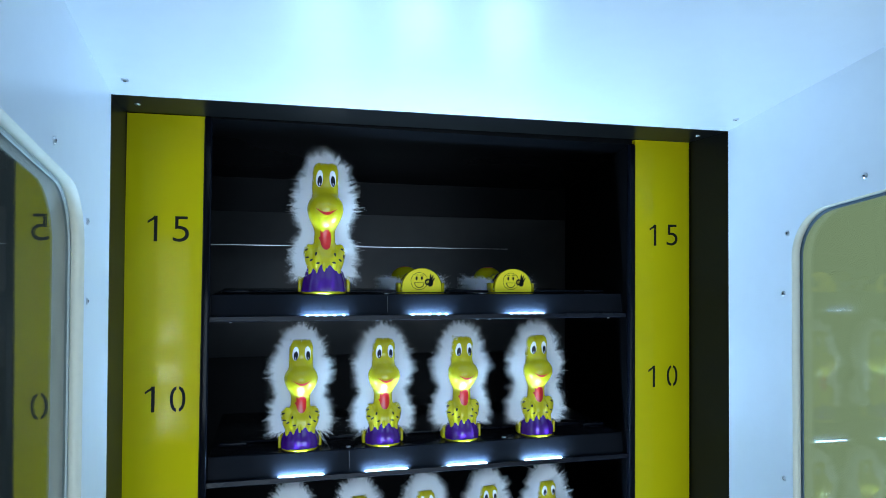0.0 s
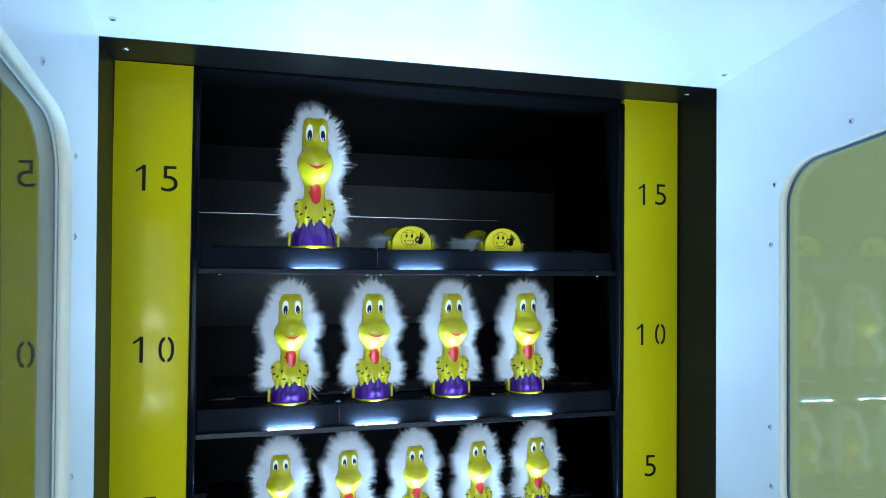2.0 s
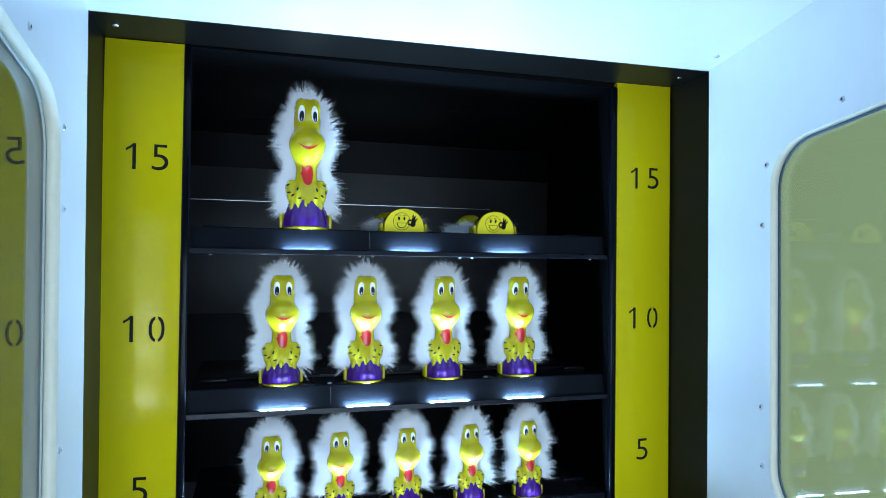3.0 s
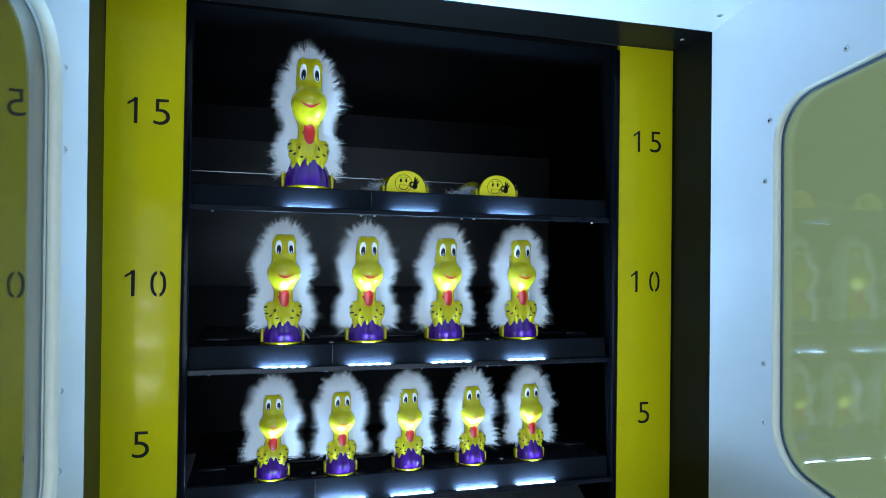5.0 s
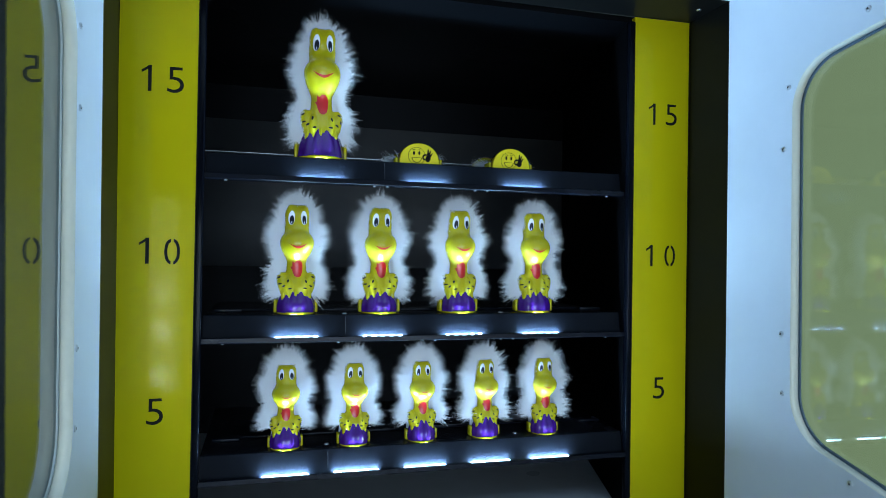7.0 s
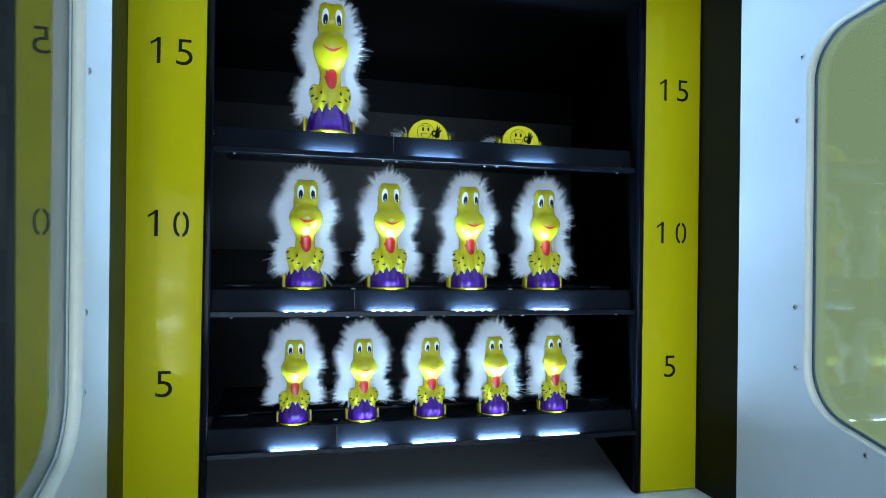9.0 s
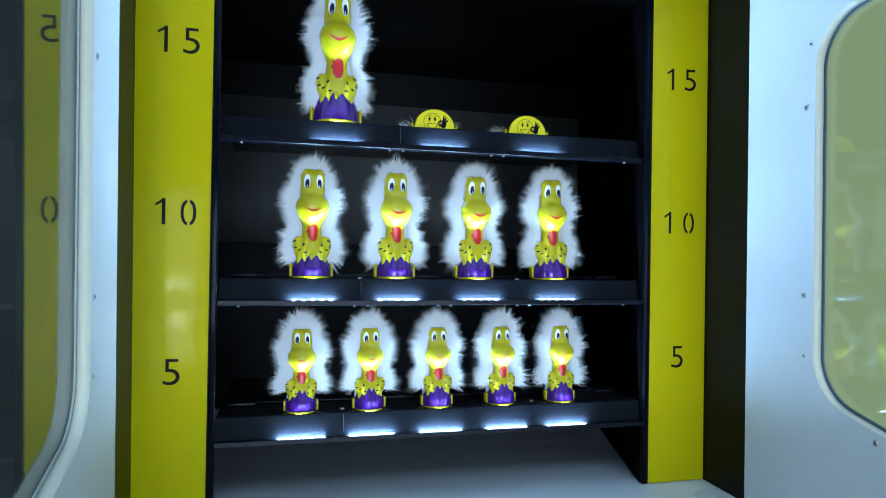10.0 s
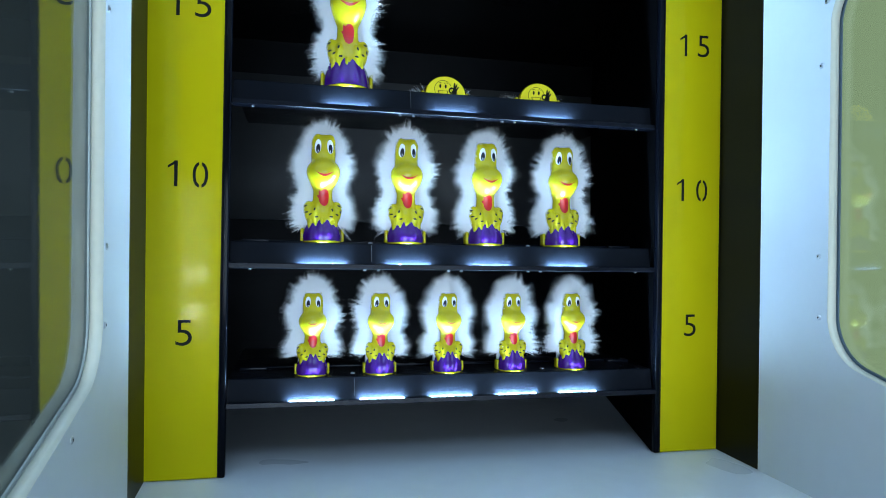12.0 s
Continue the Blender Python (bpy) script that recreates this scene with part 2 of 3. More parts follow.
def window(name, x, sign):
    w = empty(name)
    outline, th = OUTLINE[sign], DEPTH[sign]
    p = part("window_pane", lean(slab(grow(outline, 0.02), x + sign * (th + 0.0005), x + sign * (th + 0.0055)), sign), LOW_IOR_GLASS if sign < 0 else GLASS, w, "clear glass pane")
    p.visible_shadow = False
    part("window_gasket", lean(ring(grow(outline, 0.003), grow(outline, -0.0045), x + sign * (th - 0.0022), x + sign * (th + 0.0003)), sign), SEAL if sign < 0 else RUBBER, w, "thin grey rubber gasket")
    return tagged(w, "rounded glass side window with slate rubber gasket", "window", kind="structure")


wall_l = side_wall("wall_west", XL, -1)
wall_r = side_wall("wall_east", XR, 1)
window("window_1", XL, -1)
window("window_2", XR, 1)

for y, z in ((-0.439, 0.914), (-0.2766, 0.834), (-0.2693, 0.7265), (-0.262, 0.409), (-0.263, 0.305), (-0.403, 0.193)):
    screw((wall_x(-1, y, z), y - 0.03 * (0.9 - z), z), (1, 0, 0), wall_l)
for y, z in ((-0.4535, 0.921), (-0.293, 0.8415), (-0.2826, 0.735), (-0.281, 0.4115), (-0.2836, 0.308), (-0.428, 0.199)):
    screw((wall_x(1, y), y, z), (-1, 0, 0), wall_r)

# sloping white ceiling
bm = prism([(YF, ZT), (YM, ceil_z(YM)), (YM, ceil_z(YM) + 0.012), (YF, ZT + 0.012)], XL - TH, XR + TH)
ceiling = tagged(part("ceiling", rise(bm), WHITE), "sloping white laminate ceiling of the playing box", "ceiling", kind="structure")
for x in (XL + 0.03, XR - 0.03):
    screw((x, -0.192, ceil_z(-0.192) + (RISE if x > 0.5 else 0)), (0, -SLOPE, -1), ceiling, 0.0055)

# white deck below the shelves
bm = box(XL - TH - 0.16, XR + TH + 0.16, 0.005, 0.87, -0.02, 0.0)
box(XL - TH, XR + TH, YM, 0.0049, -0.02, 0.0, bm=bm)
tagged(part("floor", bm, DECK), "white laminate deck under the shelves", "floor", kind="structure")

# ---- black lining of the opening ----
JT = 0.012
lining = empty("opening_lining")
part("side_panel", lean(prism([(YF, 0.001), (0.0, 0.001), (0.0, ZT + 0.002), (YF, ZT)], XL - JT, XL), -1), JAMB, lining)
part("side_panel", lean(rise(prism([(YF, 0.001), (0.0, 0.001), (0.0, ZT + 0.002), (YF, ZT)], XR, XR + JT)), 1), JAMB, lining)
top = part("top_panel", rise(prism([(YF, ZT + 0.0005), (0.0, ZT + 0.002), (0.0, ZT + 0.014), (YF, ZT + 0.0125)], XL - JT, XR + JT)), JAMB, lining)
tagged(lining, "glossy black lining boards round the cabinet opening", "opening lining")
for x in (XL + 0.026, XR - 0.026):
    screw((x, -0.072, ZT + 0.001 + (RISE if x > 0.5 else 0)), (0, 0, -1), top, 0.0050)

# ---- yellow score panels ----
def text_mesh(ch, height):
    cu = bpy.data.curves.new("numeral", "FONT")
    cu.body, cu.size, cu.offset = ch, 1.0, -0.006
    ob = bpy.data.objects.new("numeral_source", cu)
    scene.collection.objects.link(ob)
    bpy.context.view_layer.update()
    me = bpy.data.meshes.new_from_object(ob)
    bpy.data.objects.remove(ob)
    bm = bmesh.new()
    bm.from_mesh(me)
    bpy.data.meshes.remove(me)
    x0, x1 = min(v.co.x for v in bm.verts), max(v.co.x for v in bm.verts)
    y0, y1 = min(v.co.y for v in bm.verts), max(v.co.y for v in bm.verts)
    s = height / (y1 - y0)
    for v in bm.verts:
        v.co = ((v.co.x - (x0 + x1) / 2) * s, 0, (v.co.y - y0) * s)
    if ch == "1":
        # flag stroke of the one
        w = max(v.co.x for v in bm.verts)
        bm.faces.new([bm.verts.new(q) for q in ((-w + 0.001, 0, height), (-w + 0.001, 0, height - 0.0062), (-w - 0.0105, 0, height - 0.0135), (-w - 0.0105, 0, height - 0.0088), (-w - 0.0030, 0, height - 0.0040))])
    if ch == "5":
        for v in bm.verts:
            v.co.x *= 1.08
    if ch == "0":
        # stencil bridges through the middle of the nought
        for v in bm.verts:
            v.co.x *= 0.92
        for px in (-0.0022, 0.0022):
            bmesh.ops.bisect_plane(bm, geom=bm.verts[:] + bm.edges[:] + bm.faces[:], plane_co=(px, 0, 0), plane_no=(1, 0, 0))
        bmesh.ops.delete(bm, geom=[f for f in bm.faces if abs(f.calc_center_median().x) < 0.0022], context="FACES")
    if bm.faces:
        f0 = bm.faces[:]
        bmesh.ops.recalc_face_normals(bm, faces=f0)
        if sum(f.normal.y for f in f0) > 0:
            bmesh.ops.reverse_faces(bm, faces=f0)
    return bm


def score_panel(x0, x1, numerals):
    p = empty("score_panel")
    part("board", rise(box(x0, x1, 0.0, 0.012, 0.002, ZT + 0.001)), YELLOW, p)
    for ch, x, z, h in numerals:
        ob = part("numeral", text_mesh(ch, h), INK, p, "black stencil numeral")
        ob.location = (x, -0.0006, z)
    # fine dark joint line round the board
    part("edge_strip", box(x0 - 0.0015, x0 + 0.0004, -0.0012, 0.004, 0.002, ZT - 0.001), INK, p)
    part("edge_strip", box(x1 - 0.0004, x1 + 0.0015, -0.0012, 0.004, 0.002, ZT - 0.001), INK, p)
    return tagged(p, "glossy yellow score panel with black stencil numerals 15, 10 and 5", "score panel", group="score panels")


NUM_H = 0.0455
score_panel(XL - 0.004, 0.0845, [("1", 0.0055, 0.818, NUM_H), ("5", 0.0475, 0.818, NUM_H), ("1", 0.0068, 0.517, NUM_H), ("0", 0.0475, 0.516, NUM_H), ("5", 0.0245, 0.237, NUM_H)])
score_panel(0.956, XR + 0.003, [("1", 1.0045, 0.827, NUM_H), ("5", 1.046, 0.828, NUM_H), ("1", 1.0015, 0.524, NUM_H), ("0", 1.046, 0.524, NUM_H), ("5", 1.0225, 0.241, NUM_H)])

# ---- black shelf cabinet ----
YB = 0.84
SPLAY = 0.30                    # how far each inner side spreads outward, per metre of depth
PL, PR = 0.0855, 0.955
cab = empty("shelf_cabinet")
for x0, x1 in ((PL, PL + 0.012), (PR - 0.012, PR)):
    part("side_post", box(x0, x1, -0.003, 0.010, 0.001, ZT + 0.001, 0.0028, seg=3), POST, cab, "black steel front post with rounded edges")
    side = box(x0, x1, 0.0102, YB, 0.001, ZT + 0.001)
    for v in side.verts:
        v.co.x += (SPLAY if x0 > 0.5 else -SPLAY) * (v.co.y - 0.0102)
    part("side_panel", side, INNER, cab)
part("back_panel", box(PL - SPLAY * YB, PR + SPLAY * YB, YB, YB + 0.012, 0.001, ZT + 0.02), BACK, cab)
part("top_panel", box(PL - SPLAY * YB, PR + SPLAY * YB, 0.0135, YB, ZT + 0.003, ZT + 0.015), BACK, cab)
tagged(cab, "black steel shelf cabinet with dark glossy back", "cabinet")

ROWS_Z = (0.722, 0.423, 0.172)
ROWS_X = ((0.307, 0.513, 0.718), (0.265, 0.427, 0.592, 0.756), (0.248, 0.378, 0.512, 0.646, 0.774))
ROWS_Y = (0.040, 0.036, 0.022)
SX0, SX1 = PL + 0.0125, PR - 0.0125


def led_bar(x, z, parent, dy):
    bar = part("led_bar", box(x - 0.043, x + 0.043, dy + 0.0005, dy + 0.0065, z - 0.0452, z - 0.0436), PCB, parent, "short lit strip of white LEDs")
    me = None
    for i in range(5):
        if me is None:
            b = bmesh.new()
            bmesh.ops.create_uvsphere(b, u_segments=10, v_segments=6, radius=1.0)
            for f in b.faces:
                f.smooth = True
            me = mesh_of("led", b, LED)
        o = new("led", me)
        o.parent = bar
        o.matrix_world = Matrix.Translation((x - 0.034 + 0.017 * i, dy + 0.0035, z - 0.0425)) @ Matrix.Diagonal((0.0090, 0.0028, 0.0035, 1))
    lamp("led_light", pose(x, dy + 0.0078, z - 0.0415, 180, 0, 0), 0.084, 0.003, LED_WATTS, LED_COLOUR, 178.0)


def shelf(z, xs, joints, edge):
    s = empty("shelf")
    dy = edge - 0.018
    part("board", box(SX0, SX1, edge + 0.0015, 0.40, z - 0.012, z, 0.0015), BLACK, s)
    # sloping face from the board's front edge down into the light trough
    part("trough_back", prism([(edge + 0.0012, z + 0.0004), (edge + 0.0012, z - 0.046), (dy + 0.0090, z - 0.046), (edge - 0.0012, z - 0.0010)], SX0, SX1), TROUGH, s, "sloping dark steel light trough")
    part("front_lip", prism([(dy + a, z + b) for a, b in ((-0.0045, -0.0400), (-0.0025, -0.0390), (-0.0012, -0.0400), (-0.0012, -0.0455), (0.018, -0.0465), (0.018, -0.0495), (-0.0030, -0.0495), (-0.0050, -0.0480))], SX0, SX1), BLACKMETAL, s, "folded black steel front lip")
    for x in xs:
        led_bar(x, z, s, dy)
    for a, b in zip(xs, xs[1:]):
        for k in (-0.013, 0.013):
            screw(((a + b) / 2 + k + 0.01, dy + 0.008, z - 0.0496), (0, 0, -1), s, 0.003)
    # a joint in the trough
    part("joint_strip", prism([(dy + 0.0105, z - 0.0350), (edge - 0.0030, z - 0.0030), (edge - 0.0012, z - 0.0030), (dy + 0.0120, z - 0.0350)], joints[0] - 0.0004, joints[0] + 0.0004), GREYBACK, s)
    for x in joints:
        screw((x, 0.048, z), (0, 0, 1), s, 0.0045)
    for x in (SX0 + 0.035, SX1 - 0.035):
        screw((x, dy + 0.008, z - 0.0496), (0, 0, -1), s, 0.003)
        # low hinge plates at the ends of the board
        part("end_plate", box(x - 0.02, x + 0.03, 0.10, 0.125, z + 0.0005, z + 0.006, 0.001), BLACKMETAL, s)
    # hinge rail behind the row
    part("hinge_rail", box(SX0 + 0.03, SX1 - 0.03, 0.118, 0.124, z + 0.0005, z + 0.005, 0.001), BLACKMETAL, s)
    return tagged(s, "black steel shelf with sloping LED-lit front trough", "shelf", group="lit shelves")


JOINTS = ((0.428, 0.628), (0.356, 0.679), (0.326, 0.714))
for z, xs, js, yb in zip(ROWS_Z, ROWS_X, JOINTS, ROWS_Y):
    shelf(z, xs, js, yb - 0.004)

# a grey board at the back of the top shelf, and a thin bright strip for a reflection
tagged(part("back_board", box(-0.15, 1.185, YB - 0.012, YB - 0.001, 0.50, 0.941, 0.001), GREYBACK), "dark grey board behind the top shelf", "board")
tagged(part("reflection_strip", box(-0.10, 0.962, 0.797, 0.801, 0.8372, 0.8390), STEEL), "thin bright steel strip standing in for a reflected line", "rail")

# ---- toy figures ----
def ell(P, c, r):
    q = (P - np.array(c)) / np.array(r)
    n = np.linalg.norm(q, axis=-1)
    return (n - 1) * min(r) * 0.5 + (n - 1) * np.mean(r) * 0.5


def soft_min(a, b, k):
    h = np.clip(0.5 + 0.5 * (b - a) / k, 0, 1)
    return b * (1 - h) + a * h - k * h * (1 - h)


def body_field(P, brow):
    """brow: how far the crown rises above the eyes."""
    f = ell(P, (0, 0.031, 0.050), (0.0320, 0.0200, 0.050))
    for sx in (-1, 1):
        f = soft_min(f, ell(P, (sx * 0.030, 0.034, 0.080), (0.012, 0.014, 0.018)), 0.006)
        f = soft_min(f, ell(P, (sx * 0.0275, 0.029, 0.067), (0.0105, 0.013, 0.018)), 0.006)
        f = soft_min(f, ell(P, (sx * 0.0165, 0.0185, 0.062), (0.0080, 0.0085, 0.024)), 0.004)
    for x, z, r in ((-0.027, 0.045, 0.0055), (-0.0155, 0.041, 0.0050), (-0.003, 0.046, 0.0045), (0.0135, 0.040, 0.0055), (0.026, 0.045, 0.0055)):
        f = soft_min(f, ell(P, (x, 0.0140 + abs(x) * 0.30, z), (r, 0.0082, 0.016)), 0.0015)
    f = soft_min(f, ell(P, (0, 0.037, 0.108), (0.0205, 0.0195, 0.042)), 0.010)
    f = soft_min(f, ell(P, (0, 0.035, 0.148), (0.0285, 0.028, 0.024)), 0.014)
    f = soft_min(f, ell(P, (0, 0.0270, 0.167), (0.0355, 0.0320, 0.0330)), 0.009)
    f = soft_min(f, ell(P, (0, 0.0340, 0.194), (0.0200, 0.0190, 0.020)), 0.010)
    f = soft_min(f, ell(P, (0, 0.041 - brow * 0.2, 0.209 + brow * 0.5), (0.0262, 0.022, 0.043 + brow * 0.4)), 0.009)
    for sx in (-1, 1):
        f = soft_min(f, ell(P, (sx * 0.0130, 0.038 - brow * 0.3, 0.232 + brow * 0.8), (0.0125, 0.016, 0.021)), 0.004)
        f = soft_min(f, ell(P, (sx * 0.0205, 0.044 - brow * 0.3, 0.247 + brow * 0.8), (0.0035, 0.0035, 0.009)), 0.004)
    return f


def surface_nets(field, lo, hi, step, brow):
    """The zero surface of a field as vertices and quads."""
    ax = [np.arange(a, b + step, step) for a, b in zip(lo, hi)]
    P = np.stack(np.meshgrid(*ax, indexing="ij"), -1)
    F = field(P, brow)
    s = F < 0
    shape = tuple(n - 1 for n in F.shape)
    acc, cnt = np.zeros(shape + (3,)), np.zeros(shape)
    corner = [(i, j, k) for i in (0, 1) for j in (0, 1) for k in (0, 1)]

    def cut(A, c):
        return A[c[0]:c[0] + shape[0], c[1]:c[1] + shape[1], c[2]:c[2] + shape[2]]
    for a in corner:
        for axis in range(3):
            if a[axis] == 0:
                b = tuple(v + (1 if i == axis else 0) for i, v in enumerate(a))
                fa, fb = cut(F, a), cut(F, b)
                cross = cut(s, a) != cut(s, b)
                t = np.where(cross, fa / np.where(cross, fa - fb, 1), 0)
                pt = cut(P, a) + t[..., None] * (cut(P, b) - cut(P, a))
                acc += np.where(cross[..., None], pt, 0)
                cnt += cross
    live = cnt > 0
    index = np.full(shape, -1)
    index[live] = np.arange(live.sum())
    verts = acc[live] / cnt[live][:, None]
    quads = []
    for axis in range(3):
        u, v = (axis + 1) % 3, (axis + 2) % 3
        sa = np.take(s, range(0, s.shape[axis] - 1), axis)
        sb = np.take(s, range(1, s.shape[axis]), axis)
        for g in np.argwhere(sa != sb):
            if g[u] == 0 or g[v] == 0 or g[u] >= shape[u] or g[v] >= shape[v]:
                continue
            q = []
            for du, dv in ((-1, -1), (0, -1), (0, 0), (-1, 0)):
                h = g.copy()
                h[u] += du
                h[v] += dv
                q.append(int(index[tuple(h)]))
            quads.append(q if sa[tuple(g)] else q[::-1])
    return [tuple(v) for v in verts], quads


class Pile:
    """Collects vertices and faces of one mesh, with a material for each face."""

    def __init__(self):
        self.v, self.f, self.m, self.s, self.n = [], [], [], [], []

    def add(self, verts, faces, mat, smooth=True, normals=None):
        o = len(self.v)
        self.v += [tuple(p) for p in verts]
        self.n += normals or [(0, 0, 0)] * len(verts)
        self.f += [tuple(i + o for i in q) for q in faces]
        self.m += [mat] * len(faces)
        self.s += [smooth] * len(faces)


import collections
from mathutils.bvhtree import BVHTree

# one size of figure for each shelf: mouth, width, height, crown, foot width and height, fur length, height and waist
Style = collections.namedtuple("Style", "smile sx sz brow foot_w foot_h fur_len fur_z waist droop")
STYLES = (Style(1.0, 1.0, 1.0, 0.009, 1.0, 1.0, 0.78, 1.025, 0.42, 1.0),
          Style(0.92, 0.90, 0.812, 0.007, 0.90, 0.95, 0.84, 0.85, 0.32, 0.8),
          Style(0.62, 0.735, 0.612, 0.0, 0.86, 1.16, 0.96, 0.665, 0.24, 0.25))


def body_of(style):
    v, f = surface_nets(body_field, (-0.052, -0.014, 0.018), (0.052, 0.068, 0.272), 0.0016, style.brow)
    return v, f, BVHTree.FromPolygons(v, f)


BODIES = [body_of(style) for style in STYLES]
M_YELLOW, M_PURPLE, M_WHITE, M_PUPIL, M_RED, M_FUR, M_INK, M_SOLE = range(8)
DOLL_MATS = (DOLL, PURPLE, EYEWHITE, PUPIL, RED, FUR, INK, SOLE)


def on_body(tree, x, z, lift):
    hit = tree.ray_cast(Vector((x, -0.2, z)), Vector((0, 1, 0)))
    p, n = hit[0], hit[1]
    if p is None:
        near = tree.find_nearest(Vector((x, 0.02, z)))
        p, n = near[0], near[1]
    return p + Vector((0, -lift, 0)) + n * (lift * 0.5 if n.y < 0 else -lift * 0.5)


def painted(pile, tree, outline, mat, lift, centre=None):
    """A painted patch that follows the figure's front, from an (x, z) outline."""
    cx, cz = centre or (sum(p[0] for p in outline) / len(outline), sum(p[1] for p in outline) / len(outline))
    n = len(outline)
    v = [on_body(tree, cx, cz, lift)]
    for r in (0.4, 0.72, 1.0):
        v += [on_body(tree, cx + (x - cx) * r, cz + (z - cz) * r, lift) for x, z in outline]
    f = [(0, 1 + i, 1 + (i + 1) % n) for i in range(n)]
    for k in range(2):
        a, b = 1 + k * n, 1 + (k + 1) * n
        f += [(a + i, b + i, b + (i + 1) % n, a + (i + 1) % n) for i in range(n)]
    pile.add(v, f, mat)


def oval(cx, cz, rx, rz, tilt=0.0, n=20):
    t = radians(tilt)
    return [(cx + rx * math.cos(a) * math.cos(t) - rz * math.sin(a) * math.sin(t), cz + rx * math.cos(a) * math.sin(t) + rz * math.sin(a) * math.cos(t))
            for a in (2 * math.pi * i / n for i in range(n))]


def dee(hw, y0, y1, n=20):
    """A D outline, flat at the back (y1), round at the front (y0)."""
    cy = y0 + (y1 - y0) * 0.86
    front = [(-hw * math.cos(math.pi * i / n), cy - (cy - y0) * math.sin(math.pi * i / n) ** 0.9) for i in range(n + 1)]
    return front + [(hw, y1), (-hw, y1)]


def flat(pile, pts, z, mat):
    """A flat face on the underside, looking down."""
    pile.add([(x, y, z) for x, y in pts], [tuple(range(len(pts)))], mat, False)


def underside(pile):
    """A round face with an open smile and a raised dark palm, printed under the base; v runs from the flat back to the round front."""
    def put(pts, h, mat):
        flat(pile, [(u, 0.050 - v) for u, v in pts][::-1], -0.0006 - h, mat)
    c = (-0.006, 0.024)
    R = 0.0185
    n = 36
    for i in range(n):
        a, b = 2 * math.pi * i / n, 2 * math.pi * (i + 1) / n
        put([(c[0] + r * math.cos(t), c[1] + r * math.sin(t)) for r, t in ((R, a), (R, b), (R - 0.0009, b), (R - 0.0009, a))], 0, M_INK)
    for ex in (-0.006, 0.0055):
        put(oval(c[0] + ex, c[1] + 0.006, 0.0022, 0.0042), 0, M_INK)
        for i in range(6):
            a, b = (radians(50 + 80 * k / 6) for k in (i, i + 1))
            put([(c[0] + ex + r * math.cos(t), c[1] + 0.0075 + r * math.sin(t)) for r, t in ((0.0062, a), (0.0062, b), (0.0053, b), (0.0053, a))], 0, M_INK)
    mouth = [(c[0] - 0.011 + 0.022 * i / 12, c[1] - 0.003) for i in range(13)] + [(c[0] + 0.011 * math.cos(math.pi * i / 12), c[1] - 0.003 - 0.0115 * math.sin(math.pi * i / 12)) for i in range(1, 12)]
    put(mouth, 0, M_INK)
    put([(c[0] + (x - c[0]) * 0.84, c[1] - 0.0072 + (z - c[1] + 0.0072) * 0.80) for x, z in mouth], 0.0002, M_SOLE)
    # palm with a ring of finger and thumb, and three fingers
    h = (0.0145, 0.022)
    for i in range(16):
        a, b = 2 * math.pi * i / 16, 2 * math.pi * (i + 1) / 16
        put([(h[0] - 0.002 + r * math.cos(t), h[1] + 0.000 + r * math.sin(t)) for r, t in ((0.0068, a), (0.0068, b), (0.0034, b), (0.0034, a))], 0.0003, M_INK)
    for du, dv, tilt, ln in ((0.0035, 0.009, -6, 0.0085), (0.0065, 0.007, -22, 0.0085), (0.0090, 0.0035, -38, 0.0075)):
        put(oval(h[0] + du, h[1] + dv, 0.0018, ln, tilt), 0.0003, M_INK)
    put(oval(h[0] + 0.004, h[1] - 0.003, 0.0055, 0.007, -20), 0.0003, M_INK)


